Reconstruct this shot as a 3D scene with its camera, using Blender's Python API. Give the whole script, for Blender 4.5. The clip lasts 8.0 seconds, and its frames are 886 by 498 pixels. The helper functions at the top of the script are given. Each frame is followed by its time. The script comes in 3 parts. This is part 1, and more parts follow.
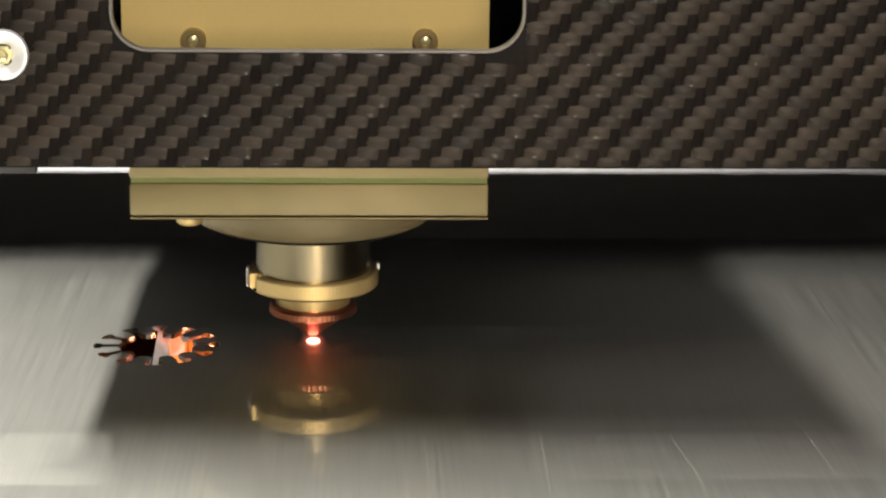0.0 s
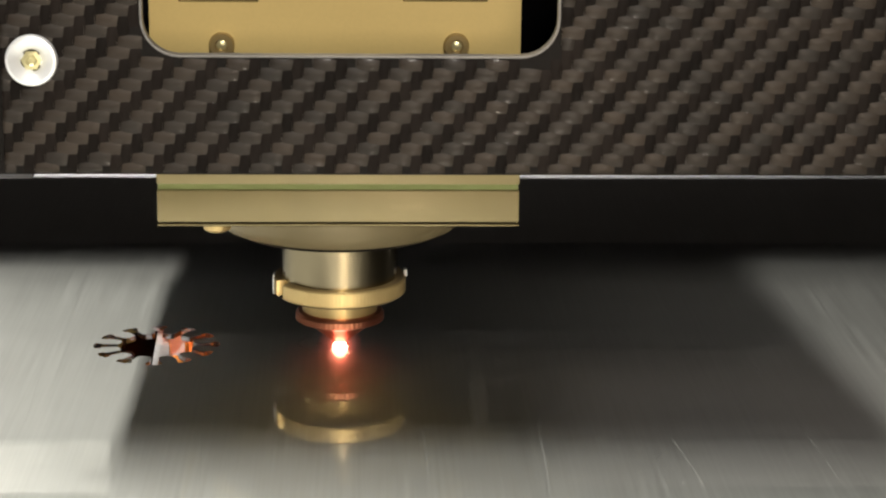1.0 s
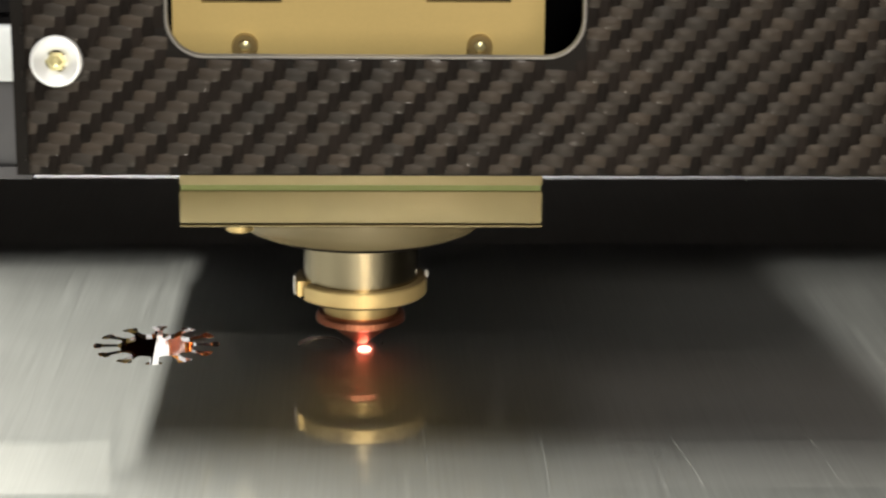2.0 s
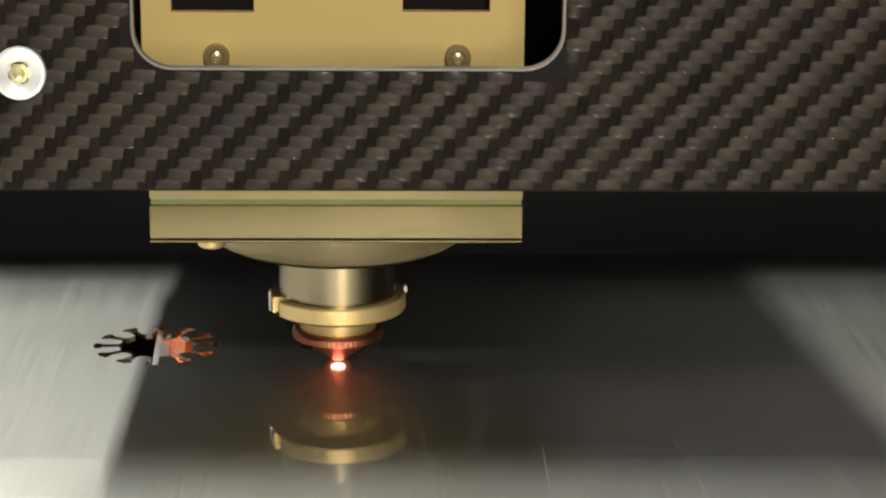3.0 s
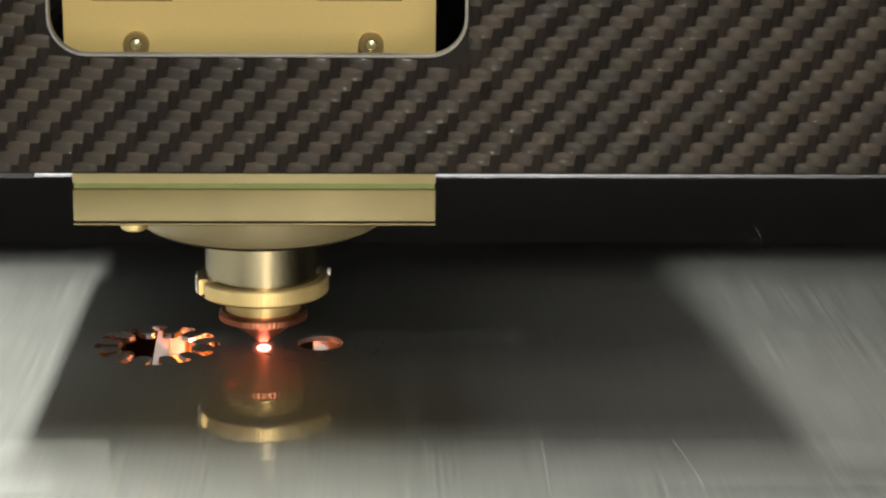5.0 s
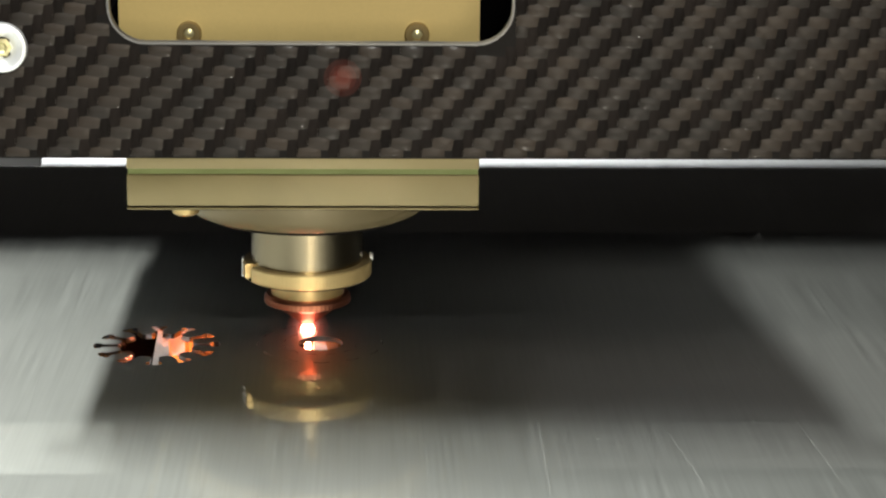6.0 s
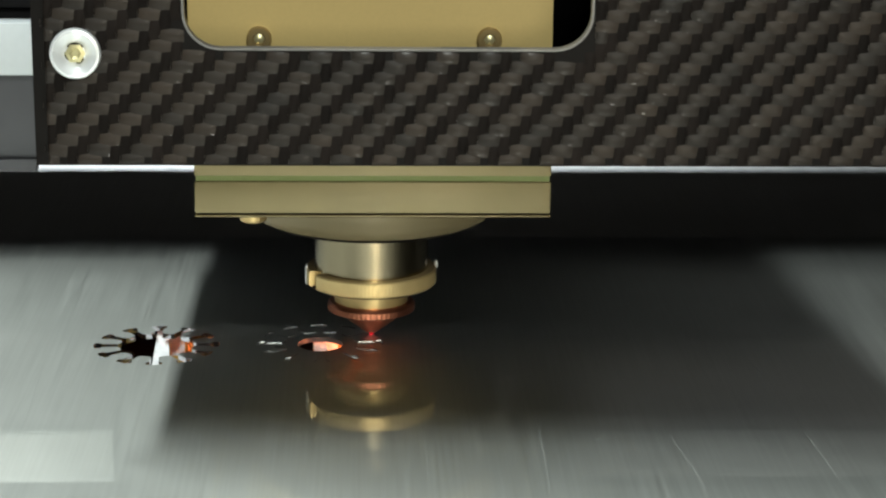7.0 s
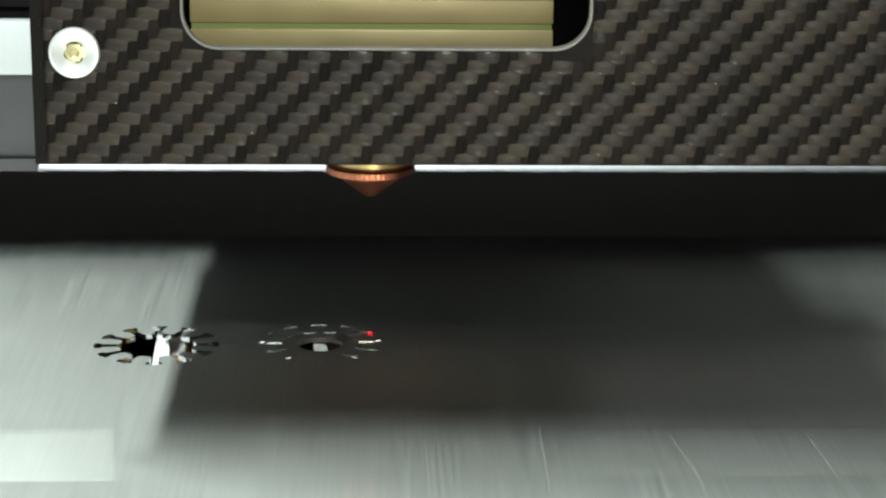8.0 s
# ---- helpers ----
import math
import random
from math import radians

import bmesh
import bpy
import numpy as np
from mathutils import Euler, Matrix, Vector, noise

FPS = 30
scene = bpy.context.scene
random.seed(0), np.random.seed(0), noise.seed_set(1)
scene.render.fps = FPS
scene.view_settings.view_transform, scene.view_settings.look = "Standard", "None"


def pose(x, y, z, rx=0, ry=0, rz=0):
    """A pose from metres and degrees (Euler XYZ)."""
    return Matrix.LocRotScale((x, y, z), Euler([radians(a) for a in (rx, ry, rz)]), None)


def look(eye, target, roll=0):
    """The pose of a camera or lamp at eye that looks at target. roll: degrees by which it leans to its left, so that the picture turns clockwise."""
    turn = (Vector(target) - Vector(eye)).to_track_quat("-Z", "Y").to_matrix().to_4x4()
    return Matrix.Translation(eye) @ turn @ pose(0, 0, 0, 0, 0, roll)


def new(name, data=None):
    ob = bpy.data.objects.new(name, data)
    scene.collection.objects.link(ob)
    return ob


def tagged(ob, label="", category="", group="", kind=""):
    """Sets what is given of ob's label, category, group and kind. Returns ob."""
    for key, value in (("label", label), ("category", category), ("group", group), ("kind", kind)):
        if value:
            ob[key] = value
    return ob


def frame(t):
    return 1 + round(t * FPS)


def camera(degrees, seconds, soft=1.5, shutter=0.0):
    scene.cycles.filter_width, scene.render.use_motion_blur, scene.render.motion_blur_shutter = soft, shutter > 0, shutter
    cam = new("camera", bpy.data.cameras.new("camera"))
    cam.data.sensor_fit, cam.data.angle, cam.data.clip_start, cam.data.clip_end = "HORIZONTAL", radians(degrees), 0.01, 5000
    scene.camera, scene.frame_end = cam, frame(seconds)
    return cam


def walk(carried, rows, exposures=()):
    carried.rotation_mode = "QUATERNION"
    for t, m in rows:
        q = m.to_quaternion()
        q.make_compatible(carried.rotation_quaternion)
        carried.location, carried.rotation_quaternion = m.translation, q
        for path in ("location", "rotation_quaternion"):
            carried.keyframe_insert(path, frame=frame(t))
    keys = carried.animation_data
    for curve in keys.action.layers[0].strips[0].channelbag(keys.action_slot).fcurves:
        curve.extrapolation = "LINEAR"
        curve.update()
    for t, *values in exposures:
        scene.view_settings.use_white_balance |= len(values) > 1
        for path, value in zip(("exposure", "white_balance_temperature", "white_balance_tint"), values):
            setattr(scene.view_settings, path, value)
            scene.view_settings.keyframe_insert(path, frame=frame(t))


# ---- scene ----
cam = camera(23.43, 8.0, soft=2.2, shutter=0.4)
EYE = pose(0, -0.6743, 0.2110, 90 - 15.39, 0, -2.269) @ pose(0, 0, 0, 0, 0, 0.64)
walk(cam, [(0.0, EYE), (8.0, EYE)], exposures=[(0.0, -0.08, 7300, 19), (1.5, 0.05, 7000, 17), (4.2, 0.0, 7100, 15), (5.5, 0.15, 6750, 13), (6.1, -0.12, 6600, 12), (6.5, -0.30, 6400, 9), (7.2, -0.25, 6300, 6), (7.5, 0.02, 6300, 5), (8.0, 0.20, 6250, 4)])

# path of the laser axis over the sheet: seconds, x, y
PATH = [
    (0.00, -0.0154, -0.0199), (0.10, -0.0167, -0.0225), (0.20, -0.0194, -0.0257), (0.30, -0.0203, -0.0283),
    (0.40, -0.0189, -0.0321), (0.50, -0.0174, -0.0333), (0.60, -0.0132, -0.0346), (0.70, -0.0117, -0.0339),
    (0.80, -0.0087, -0.0333), (0.90, -0.0071, -0.0308), (1.00, -0.0068, -0.0276), (1.10, -0.0077, -0.0244),
    (1.20, -0.0082, -0.0250), (1.30, -0.0083, -0.0250), (1.40, -0.0022, -0.0218), (1.50, 0.0033, -0.0172),
    (1.60, 0.0032, -0.0172), (1.70, 0.0043, -0.0211), (1.90, 0.0055, -0.0263), (2.05, -0.0013, -0.0296),
    (2.20, 0.0050, -0.0345), (2.35, 0.0018, -0.0373), (2.50, -0.0042, -0.0354), (2.65, -0.0018, -0.0420),
    (2.80, -0.0048, -0.0407), (2.90, -0.0012, -0.0425), (3.00, -0.0072, -0.0456), (3.10, -0.0062, -0.0432),
    (3.20, -0.0120, -0.0401), (3.30, -0.0119, -0.0456), (3.40, -0.0147, -0.0474), (3.50, -0.0163, -0.0462),
    (3.60, -0.0150, -0.0401), (3.70, -0.0194, -0.0420), (3.80, -0.0196, -0.0462), (3.90, -0.0258, -0.0432),
    (4.00, -0.0207, -0.0377), (4.10, -0.0226, -0.0352), (4.20, -0.0280, -0.0396), (4.35, -0.0234, -0.0347),
    (4.50, -0.0292, -0.0368), (4.65, -0.0309, -0.0333), (4.80, -0.0247, -0.0294), (4.95, -0.0310, -0.0282),
    (5.10, -0.0308, -0.0246), (5.20, -0.0261, -0.0239), (5.30, -0.0277, -0.0186), (5.40, -0.0205, -0.0199),
    (5.50, -0.0237, -0.0147), (5.60, -0.0232, -0.0106), (5.70, -0.0198, -0.0146), (5.80, -0.0177, -0.0179),
    (5.90, -0.0146, -0.0166), (6.00, -0.0175, -0.0086), (6.10, -0.0103, -0.0079), (6.20, -0.0128, -0.0146),
    (6.30, -0.0095, -0.0179), (6.40, -0.0074, -0.0099), (6.50, -0.0048, -0.0106), (6.60, -0.0039, -0.0126),
    (6.70, -0.0067, -0.0192), (6.80, 0.0002, -0.0172), (6.90, 0.0006, -0.0145), (7.00, 0.0032, -0.0172),
    (7.10, 0.0032, -0.0172), (7.20, 0.0028, -0.0162), (8.00, 0.0028, -0.0162),
]
LIFT = [(0.0, 0.0), (7.1, 0.0), (7.2, 0.0362), (7.3, 0.0449), (8.0, 0.0449)]

# ---- world and lights ----
world = bpy.data.worlds.new("world")
scene.world = world
world.use_nodes = True
world.node_tree.nodes["Background"].inputs[0].default_value = (0.8, 0.9, 1.0, 1)
world.node_tree.nodes["Background"].inputs[1].default_value = 0.012


def area(name, m, sx, sy, watts, color):
    d = bpy.data.lights.new(name, "AREA")
    d.shape, d.size, d.size_y, d.energy, d.color = "RECTANGLE", sx, sy, watts, color
    ob = new(name, d)
    ob.matrix_world = m
    return ob


area("overhead_lamp", pose(-0.50, -0.20, 1.50), 0.09, 0.85, 36.0, (0.94, 1.0, 0.95))
# unseen fill added to reach the slats under the cover and brighten it
area("front_fill_lamp", look((0.12, -1.60, 1.05), (0.0, 0.0, 0)), 0.20, 0.20, 24.0, (0.98, 1.0, 0.93))
area("front_tube_light", look((0.22, -1.45, 0.24), (0.0, 0.0, 0.09)), 0.30, 0.20, 4.2, (1.0, 0.90, 0.70))
# unseen lamp added to whiten the strip of sheet behind the beam
area("rear_strip_fill", look((-0.12, 0.62, 0.62), (-0.10, 0.28, 0.0)), 0.16, 0.16, 7.0, (0.92, 0.95, 1.0))

# ---- materials ----


def mat(name, color, rough, metal=0.0, grain=0.0, gscale=400.0, stretch=(1, 1, 1), bump=0.0, coat=0.0, vary=0.0):
    m = bpy.data.materials.new(name)
    m.use_nodes = True
    nt = m.node_tree
    b = nt.nodes["Principled BSDF"]
    b.inputs["Base Color"].default_value = (*color, 1)
    b.inputs["Roughness"].default_value = rough
    b.inputs["Metallic"].default_value = metal
    b.inputs["Coat Weight"].default_value = coat
    b.inputs["Coat Roughness"].default_value = 0.15
    if grain or bump or vary:
        tc = nt.nodes.new("ShaderNodeTexCoord")
        mp = nt.nodes.new("ShaderNodeMapping")
        mp.inputs["Scale"].default_value = stretch
        nt.links.new(tc.outputs["Object"], mp.inputs["Vector"])
        fine = nt.nodes.new("ShaderNodeTexNoise")
        fine.inputs["Scale"].default_value = gscale
        fine.inputs["Detail"].default_value = 4
        nt.links.new(mp.outputs["Vector"], fine.inputs["Vector"])
        large = nt.nodes.new("ShaderNodeTexNoise")
        large.inputs["Scale"].default_value = 22
        large.inputs["Detail"].default_value = 3
        nt.links.new(tc.outputs["Object"], large.inputs["Vector"])
        both = nt.nodes.new("ShaderNodeMath")
        both.operation = "ADD"
        nt.links.new(fine.outputs["Fac"], both.inputs[0])
        nt.links.new(large.outputs["Fac"], both.inputs[1])
        ramp = nt.nodes.new("ShaderNodeMapRange")
        ramp.inputs["From Min"].default_value, ramp.inputs["From Max"].default_value = 0.6, 1.4
        ramp.inputs["To Min"].default_value, ramp.inputs["To Max"].default_value = 1 - vary, 1 + vary
        nt.links.new(both.outputs[0], ramp.inputs["Value"])
        mul = nt.nodes.new("ShaderNodeVectorMath")
        mul.operation = "SCALE"
        mul.inputs[0].default_value = color
        nt.links.new(ramp.outputs["Result"], mul.inputs["Scale"])
        nt.links.new(mul.outputs["Vector"], b.inputs["Base Color"])
        rr = nt.nodes.new("ShaderNodeMapRange")
        rr.inputs["From Min"].default_value, rr.inputs["From Max"].default_value = 0.3, 0.7
        rr.inputs["To Min"].default_value, rr.inputs["To Max"].default_value = max(0.02, rough - grain), min(1, rough + grain)
        nt.links.new(fine.outputs["Fac"], rr.inputs["Value"])
        nt.links.new(rr.outputs["Result"], b.inputs["Roughness"])
        if bump:
            bp = nt.nodes.new("ShaderNodeBump")
            bp.inputs["Strength"].default_value = bump
            bp.inputs["Distance"].default_value = 0.0004
            nt.links.new(fine.outputs["Fac"], bp.inputs["Height"])
            nt.links.new(bp.outputs["Normal"], b.inputs["Normal"])
    return m


def glow(name, color, strength):
    m = bpy.data.materials.new(name)
    m.use_nodes = True
    b = m.node_tree.nodes["Principled BSDF"]
    b.inputs["Base Color"].default_value = (*color, 1)
    b.inputs["Emission Color"].default_value = (*color, 1)
    b.inputs["Emission Strength"].default_value = strength
    return m


def sheet_material():
    """Brushed stainless sheet: a rough ground and a clearer mirror coat of the rolled finish."""
    m = mat("brushed_steel", (0.90, 0.92, 0.875), 0.68, 1.0, 0.015, 300, (3.0, 0.05, 1), 0.0, 0.0, 0.06)
    nt = m.node_tree
    out = nt.nodes["Material Output"]
    g = nt.nodes.new("ShaderNodeBsdfGlossy")
    g.inputs["Color"].default_value = (0.78, 0.76, 0.71, 1)
    g.inputs["Roughness"].default_value = 0.022
    mix = nt.nodes.new("ShaderNodeMixShader")
    mix.inputs[0].default_value = 0.38
    # the rolled ground scatters in a soft lobe without long tails
    p = nt.nodes["Principled BSDF"]
    soft = nt.nodes.new("ShaderNodeBsdfGlossy")
    soft.distribution = "BECKMANN"
    nt.links.new(p.inputs["Base Color"].links[0].from_socket, soft.inputs["Color"])
    nt.links.new(p.inputs["Roughness"].links[0].from_socket, soft.inputs["Roughness"])
    nt.nodes.remove(p)
    nt.links.new(soft.outputs[0], mix.inputs[1])
    nt.links.new(g.outputs[0], mix.inputs[2])
    nt.links.new(mix.outputs[0], out.inputs[0])
    return m


STEEL_SHEET = sheet_material()
CUT_EDGE = mat("bright_cut_edge", (0.62, 0.62, 0.64), 0.18, 1.0)
# darker copy of the cut edge that tones down lit walls of loose pieces
DIM_EDGE = mat("dimmed_cut_edge", (0.10, 0.085, 0.08), 0.4, 0.6)
GOLD = mat("champagne_anodised", (0.52, 0.39, 0.15), 0.46, 0.15, 0.05, 900, (1, 1, 1), 0.03, 0.0, 0.05)
FLANGE = mat("nickel_brass", (0.285, 0.230, 0.108), 0.44, 0.2, 0.06, 60, (1, 1, 0.6), 0.0, 0.0, 0.12)
# darker copy of FLANGE that dims the bowl's mirror image in the sheet
BOWL = mat("darkened_nickel_brass", (0.205, 0.165, 0.088), 0.40, 0.25, 0.06, 60, (1, 1, 0.6), 0.0, 0.0, 0.12)
GREEN = mat("green_seal", (0.16, 0.19, 0.055), 0.5, 0.2)
TURNED = mat("turned_steel", (0.28, 0.235, 0.155), 0.24, 1.0)
BRASS = mat("brass", (0.62, 0.46, 0.21), 0.33, 0.6, 0.03, 300, (1, 1, 1), 0.0, 0.0, 0.08)
COPPER = mat("copper", (0.52, 0.19, 0.11), 0.34, 1.0, 0.03, 300, (1, 1, 1), 0.0, 0.0, 0.1)
DARK = mat("black_gap_and_shade", (0.012, 0.010, 0.010), 0.6)
HOUSING = mat("black_paint", (0.010, 0.0095, 0.010), 0.5, 0.0, 0.1, 300, (1, 1, 1), 0.05, 0.0, 0.2)
for m in (HOUSING, DARK):
    m.node_tree.nodes["Principled BSDF"].inputs["Specular IOR Level"].default_value = 0.0
SCREW = mat("yellowed_steel", (0.34, 0.25, 0.11), 0.30, 0.6)
CHROME = mat("chrome", (0.86, 0.88, 0.90), 0.30, 0.5)
SOCKET = mat("yellow_socket", (0.55, 0.50, 0.28), 0.35, 0.6)
RESIN = mat("dark_resin", (0.006, 0.005, 0.0045), 0.5, 0.0, 0.05, 600, (1, 1, 1), 0.1, 0.0, 0.2)
RESIN.node_tree.nodes["Principled BSDF"].inputs["Specular IOR Level"].default_value = 0.08
# lighter weft and darker warp put the fibres' directional sheen into colour
WEFT = mat("carbon_weft", (0.0128, 0.0080, 0.0047), 0.55, 0.1, 0.08, 2500, (0.2, 1, 4), 0.15, 0.06, 0.5)
WEFT.node_tree.nodes["Principled BSDF"].inputs["Specular IOR Level"].default_value = 0.30
WARP = mat("carbon_warp", (0.0088, 0.0066, 0.0056), 0.60, 0.0, 0.08, 2500, (4, 1, 0.2), 0.15, 0.0, 0.35)
WARP.node_tree.nodes["Principled BSDF"].inputs["Specular IOR Level"].default_value = 0.06


def uneven(m, low, high):
    """Varies a material's colour from piece to piece."""
    nt = m.node_tree
    b = nt.nodes["Principled BSDF"]
    geo = nt.nodes.new("ShaderNodeNewGeometry")
    rng = nt.nodes.new("ShaderNodeMapRange")
    rng.inputs["To Min"].default_value, rng.inputs["To Max"].default_value = low, high
    nt.links.new(geo.outputs["Random Per Island"], rng.inputs["Value"])
    sc = nt.nodes.new("ShaderNodeVectorMath")
    sc.operation = "SCALE"
    nt.links.new(b.inputs["Base Color"].links[0].from_socket, sc.inputs[0])
    nt.links.new(rng.outputs["Result"], sc.inputs["Scale"])
    nt.links.new(sc.outputs["Vector"], b.inputs["Base Color"])


uneven(WEFT, 0.6, 1.5)
uneven(WARP, 0.6, 1.3)
# lighter colour for slivers that paint glints on the weave
GLINT = mat("tow_end_glint", (0.024, 0.020, 0.017), 0.3, 0.0, 0.1, 900, (1, 1, 1), 0.0, 0.0, 0.5)
RIM = mat("milled_rim", (0.15, 0.145, 0.14), 0.4, 0.3)
# grey set near black so the beam's image in the sheet stays dark
BEAM = mat("darkened_beam_grey", (0.046, 0.046, 0.052), 0.60, 0.0, 0.05, 300, (1, 1, 1), 0.02, 0.0, 0.05)
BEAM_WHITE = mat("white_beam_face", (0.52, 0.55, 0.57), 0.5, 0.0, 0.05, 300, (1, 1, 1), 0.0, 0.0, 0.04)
SLAT = mat("support_slat", (0.88, 0.88, 0.90), 0.4, 0.0, 0.1, 300, (1, 1, 1), 0.1, 0.0, 0.2)
SLAT_SIDE = mat("heat_tinted_side", (0.62, 0.43, 0.12), 0.4, 0.3)
TRAY = mat("rusty_tray", (0.05, 0.035, 0.03), 0.7, 0.0, 0.1, 120, (1, 1, 1), 0.2, 0.0, 0.4)
WALL = mat("dark_wall_paint", (0.095, 0.088, 0.090), 0.6, 0.0, 0.05, 80, (1, 1, 1), 0.05, 0.0, 0.1)
PLASMA = glow("white_hot_cut", (1.0, 0.32, 0.24), 8.0)
FLARE = glow("white_hot_flare", (1.0, 0.32, 0.22), 24.0)
JET = glow("molten_steel", (1.0, 0.30, 0.16), 110.0)


# see-through emissive shell; nested ones paint a soft halo round the cut
def halo(name, strength):
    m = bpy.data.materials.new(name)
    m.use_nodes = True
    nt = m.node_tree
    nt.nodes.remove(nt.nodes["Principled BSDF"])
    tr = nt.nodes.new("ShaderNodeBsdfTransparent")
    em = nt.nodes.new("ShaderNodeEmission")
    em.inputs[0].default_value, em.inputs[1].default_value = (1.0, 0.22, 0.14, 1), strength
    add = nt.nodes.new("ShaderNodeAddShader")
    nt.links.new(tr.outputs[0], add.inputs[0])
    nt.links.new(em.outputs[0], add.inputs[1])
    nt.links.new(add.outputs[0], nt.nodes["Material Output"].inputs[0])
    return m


HALO = [halo("halo", 0.22 * 0.5 ** k) for k in range(6)]
SPARK = glow("spark_trail", (1.0, 0.46, 0.34), 3.6)
EMBER = glow("dull_ember", (1.0, 0.34, 0.27), 1.5)
DOT = glow("red_pointer", (1.0, 0.01, 0.03), 1.2)

# ---- building ----


def empty(name, label, category, group="", at=(0, 0, 0)):
    ob = new(name)
    ob.location = at
    return tagged(ob, label, category, group)


def finish(name, bm, material, smooth=35):
    me = bpy.data.meshes.new(name)
    bmesh.ops.recalc_face_normals(bm, faces=bm.faces)
    bm.to_mesh(me)
    bm.free()
    for m in material if isinstance(material, (list, tuple)) else [material]:
        me.materials.append(m)
    if smooth:
        me.shade_smooth()
        me.set_sharp_from_angle(angle=radians(smooth))
    return new(name, me)


def part(name, bm, material, parent=None, label="", smooth=35):
    ob = finish(name, bm, material, smooth)
    if parent:
        ob.parent = parent
    return tagged(ob, label)


def box(x0, x1, y0, y1, z0, z1, bevel=0.0, bm=None):
    own = bmesh.new()
    bmesh.ops.create_cube(own, size=1, matrix=Matrix.Translation(((x0 + x1) / 2, (y0 + y1) / 2, (z0 + z1) / 2)) @ Matrix.Diagonal((x1 - x0, y1 - y0, z1 - z0, 1)))
    if bevel:
        bmesh.ops.bevel(own, geom=own.edges[:], offset=bevel, segments=2, profile=0.5, affect="EDGES")
    if bm is None:
        return own
    me = bpy.data.meshes.new("tmp")
    own.to_mesh(me)
    own.free()
    bm.from_mesh(me)
    bpy.data.meshes.remove(me)
    return bm


def lathe(profile, seg=96, centre=(0, 0), knurl=None):
    """A turned body from (radius, height) pairs round a vertical axis; knurl = (depth, first ring, last ring)."""
    bm = bmesh.new()
    rings = []
    for k, (r, z) in enumerate(profile):
        ring = []
        for i in range(seg):
            a = 2 * math.pi * i / seg
            rr = r
            if knurl and knurl[1] <= k <= knurl[2] and i % 2:
                rr -= knurl[0]
            ring.append(bm.verts.new((centre[0] + rr * math.cos(a), centre[1] + rr * math.sin(a), z)))
        rings.append(ring)
    for a, b in zip(rings, rings[1:]):
        for i in range(seg):
            bm.faces.new((a[i], a[(i + 1) % seg], b[(i + 1) % seg], b[i]))
    bm.faces.new(rings[0])
    bm.faces.new(rings[-1])
    return bm


def turned_y(bm, x, y, z):
    """Turns a body from the vertical axis to one that faces the camera side (-y) and moves it."""
    bmesh.ops.transform(bm, matrix=pose(x, y, z, 90, 0, 0), verts=bm.verts)
    return bm


# ---- sheet with star-shaped cut-outs ----
DISC_R = 0.0200
DISCS = [(-0.0651, -0.0236), (-0.0131, -0.0219)]
SHEET_T = 0.0016


def star(cx, cy, shrink=0.0, arms=12):
    """Outline of the cut-out: a round middle with slots whose ends widen to the outer circle."""
    pts = []
    for k in range(arms):
        c = 2 * math.pi * (k + 0.08) / arms
        for ang, r in ((-10.5, 0.0118), (-5.6, 0.0124), (-4.8, 0.0170), (-8.0, 0.0181), (-7.4, 0.0197), (0, 0.0201), (7.4, 0.0197), (8.0, 0.0181), (4.8, 0.0170), (5.6, 0.0124), (10.5, 0.0118)):
            a = c + radians(ang)
            pts.append((cx + (r - shrink) * math.cos(a), cy + (r - shrink) * math.sin(a)))
    return pts


def ring_points(cx, cy, r, n):
    return [(cx + r * math.cos(2 * math.pi * i / n), cy + r * math.sin(2 * math.pi * i / n)) for i in range(n)]


def plate_with_holes(outer, holes, z0, z1):
    bm = bmesh.new()
    for pts in (outer, *holes):
        vs = [bm.verts.new((x, y, z1)) for x, y in pts]
        for i in range(len(vs)):
            bm.edges.new((vs[i], vs[(i + 1) % len(vs)]))
    bmesh.ops.triangle_fill(bm, use_beauty=True, use_dissolve=False, edges=bm.edges[:])
    top = bm.faces[:]
    for f in top:
        f.normal_update()
        if f.normal.z < 0:
            f.normal_flip()
    rim = [e for e in bm.edges if len(e.link_faces) == 1]
    low = {}
    for v in list(bm.verts):
        low[v] = bm.verts.new((v.co.x, v.co.y, z0))
    for f in top:
        bm.faces.new([low[v] for v in reversed(f.verts)])
    for e in rim:
        a, b = e.verts
        q = bm.faces.new((a, b, low[b], low[a]))
        q.material_index = 1
    return bm


outer = [(-0.9, -0.62), (-0.2, -0.62), (0.2, -0.62), (0.9, -0.62), (0.9, 1.1), (0.2, 1.1), (-0.2, 1.1), (-0.9, 1.1)]
sheet = part("steel_sheet", plate_with_holes(outer, [star(*DISCS[0]), star(*DISCS[1])], -SHEET_T, 0.0), [STEEL_SHEET, CUT_EDGE], None, smooth=0)
tagged(sheet, "brushed grey stainless steel sheet with star-shaped cut-outs on slats", "metal sheet")


SCRATCH = mat("bright_scratch", (0.40, 0.41, 0.39), 0.6, 0.0)


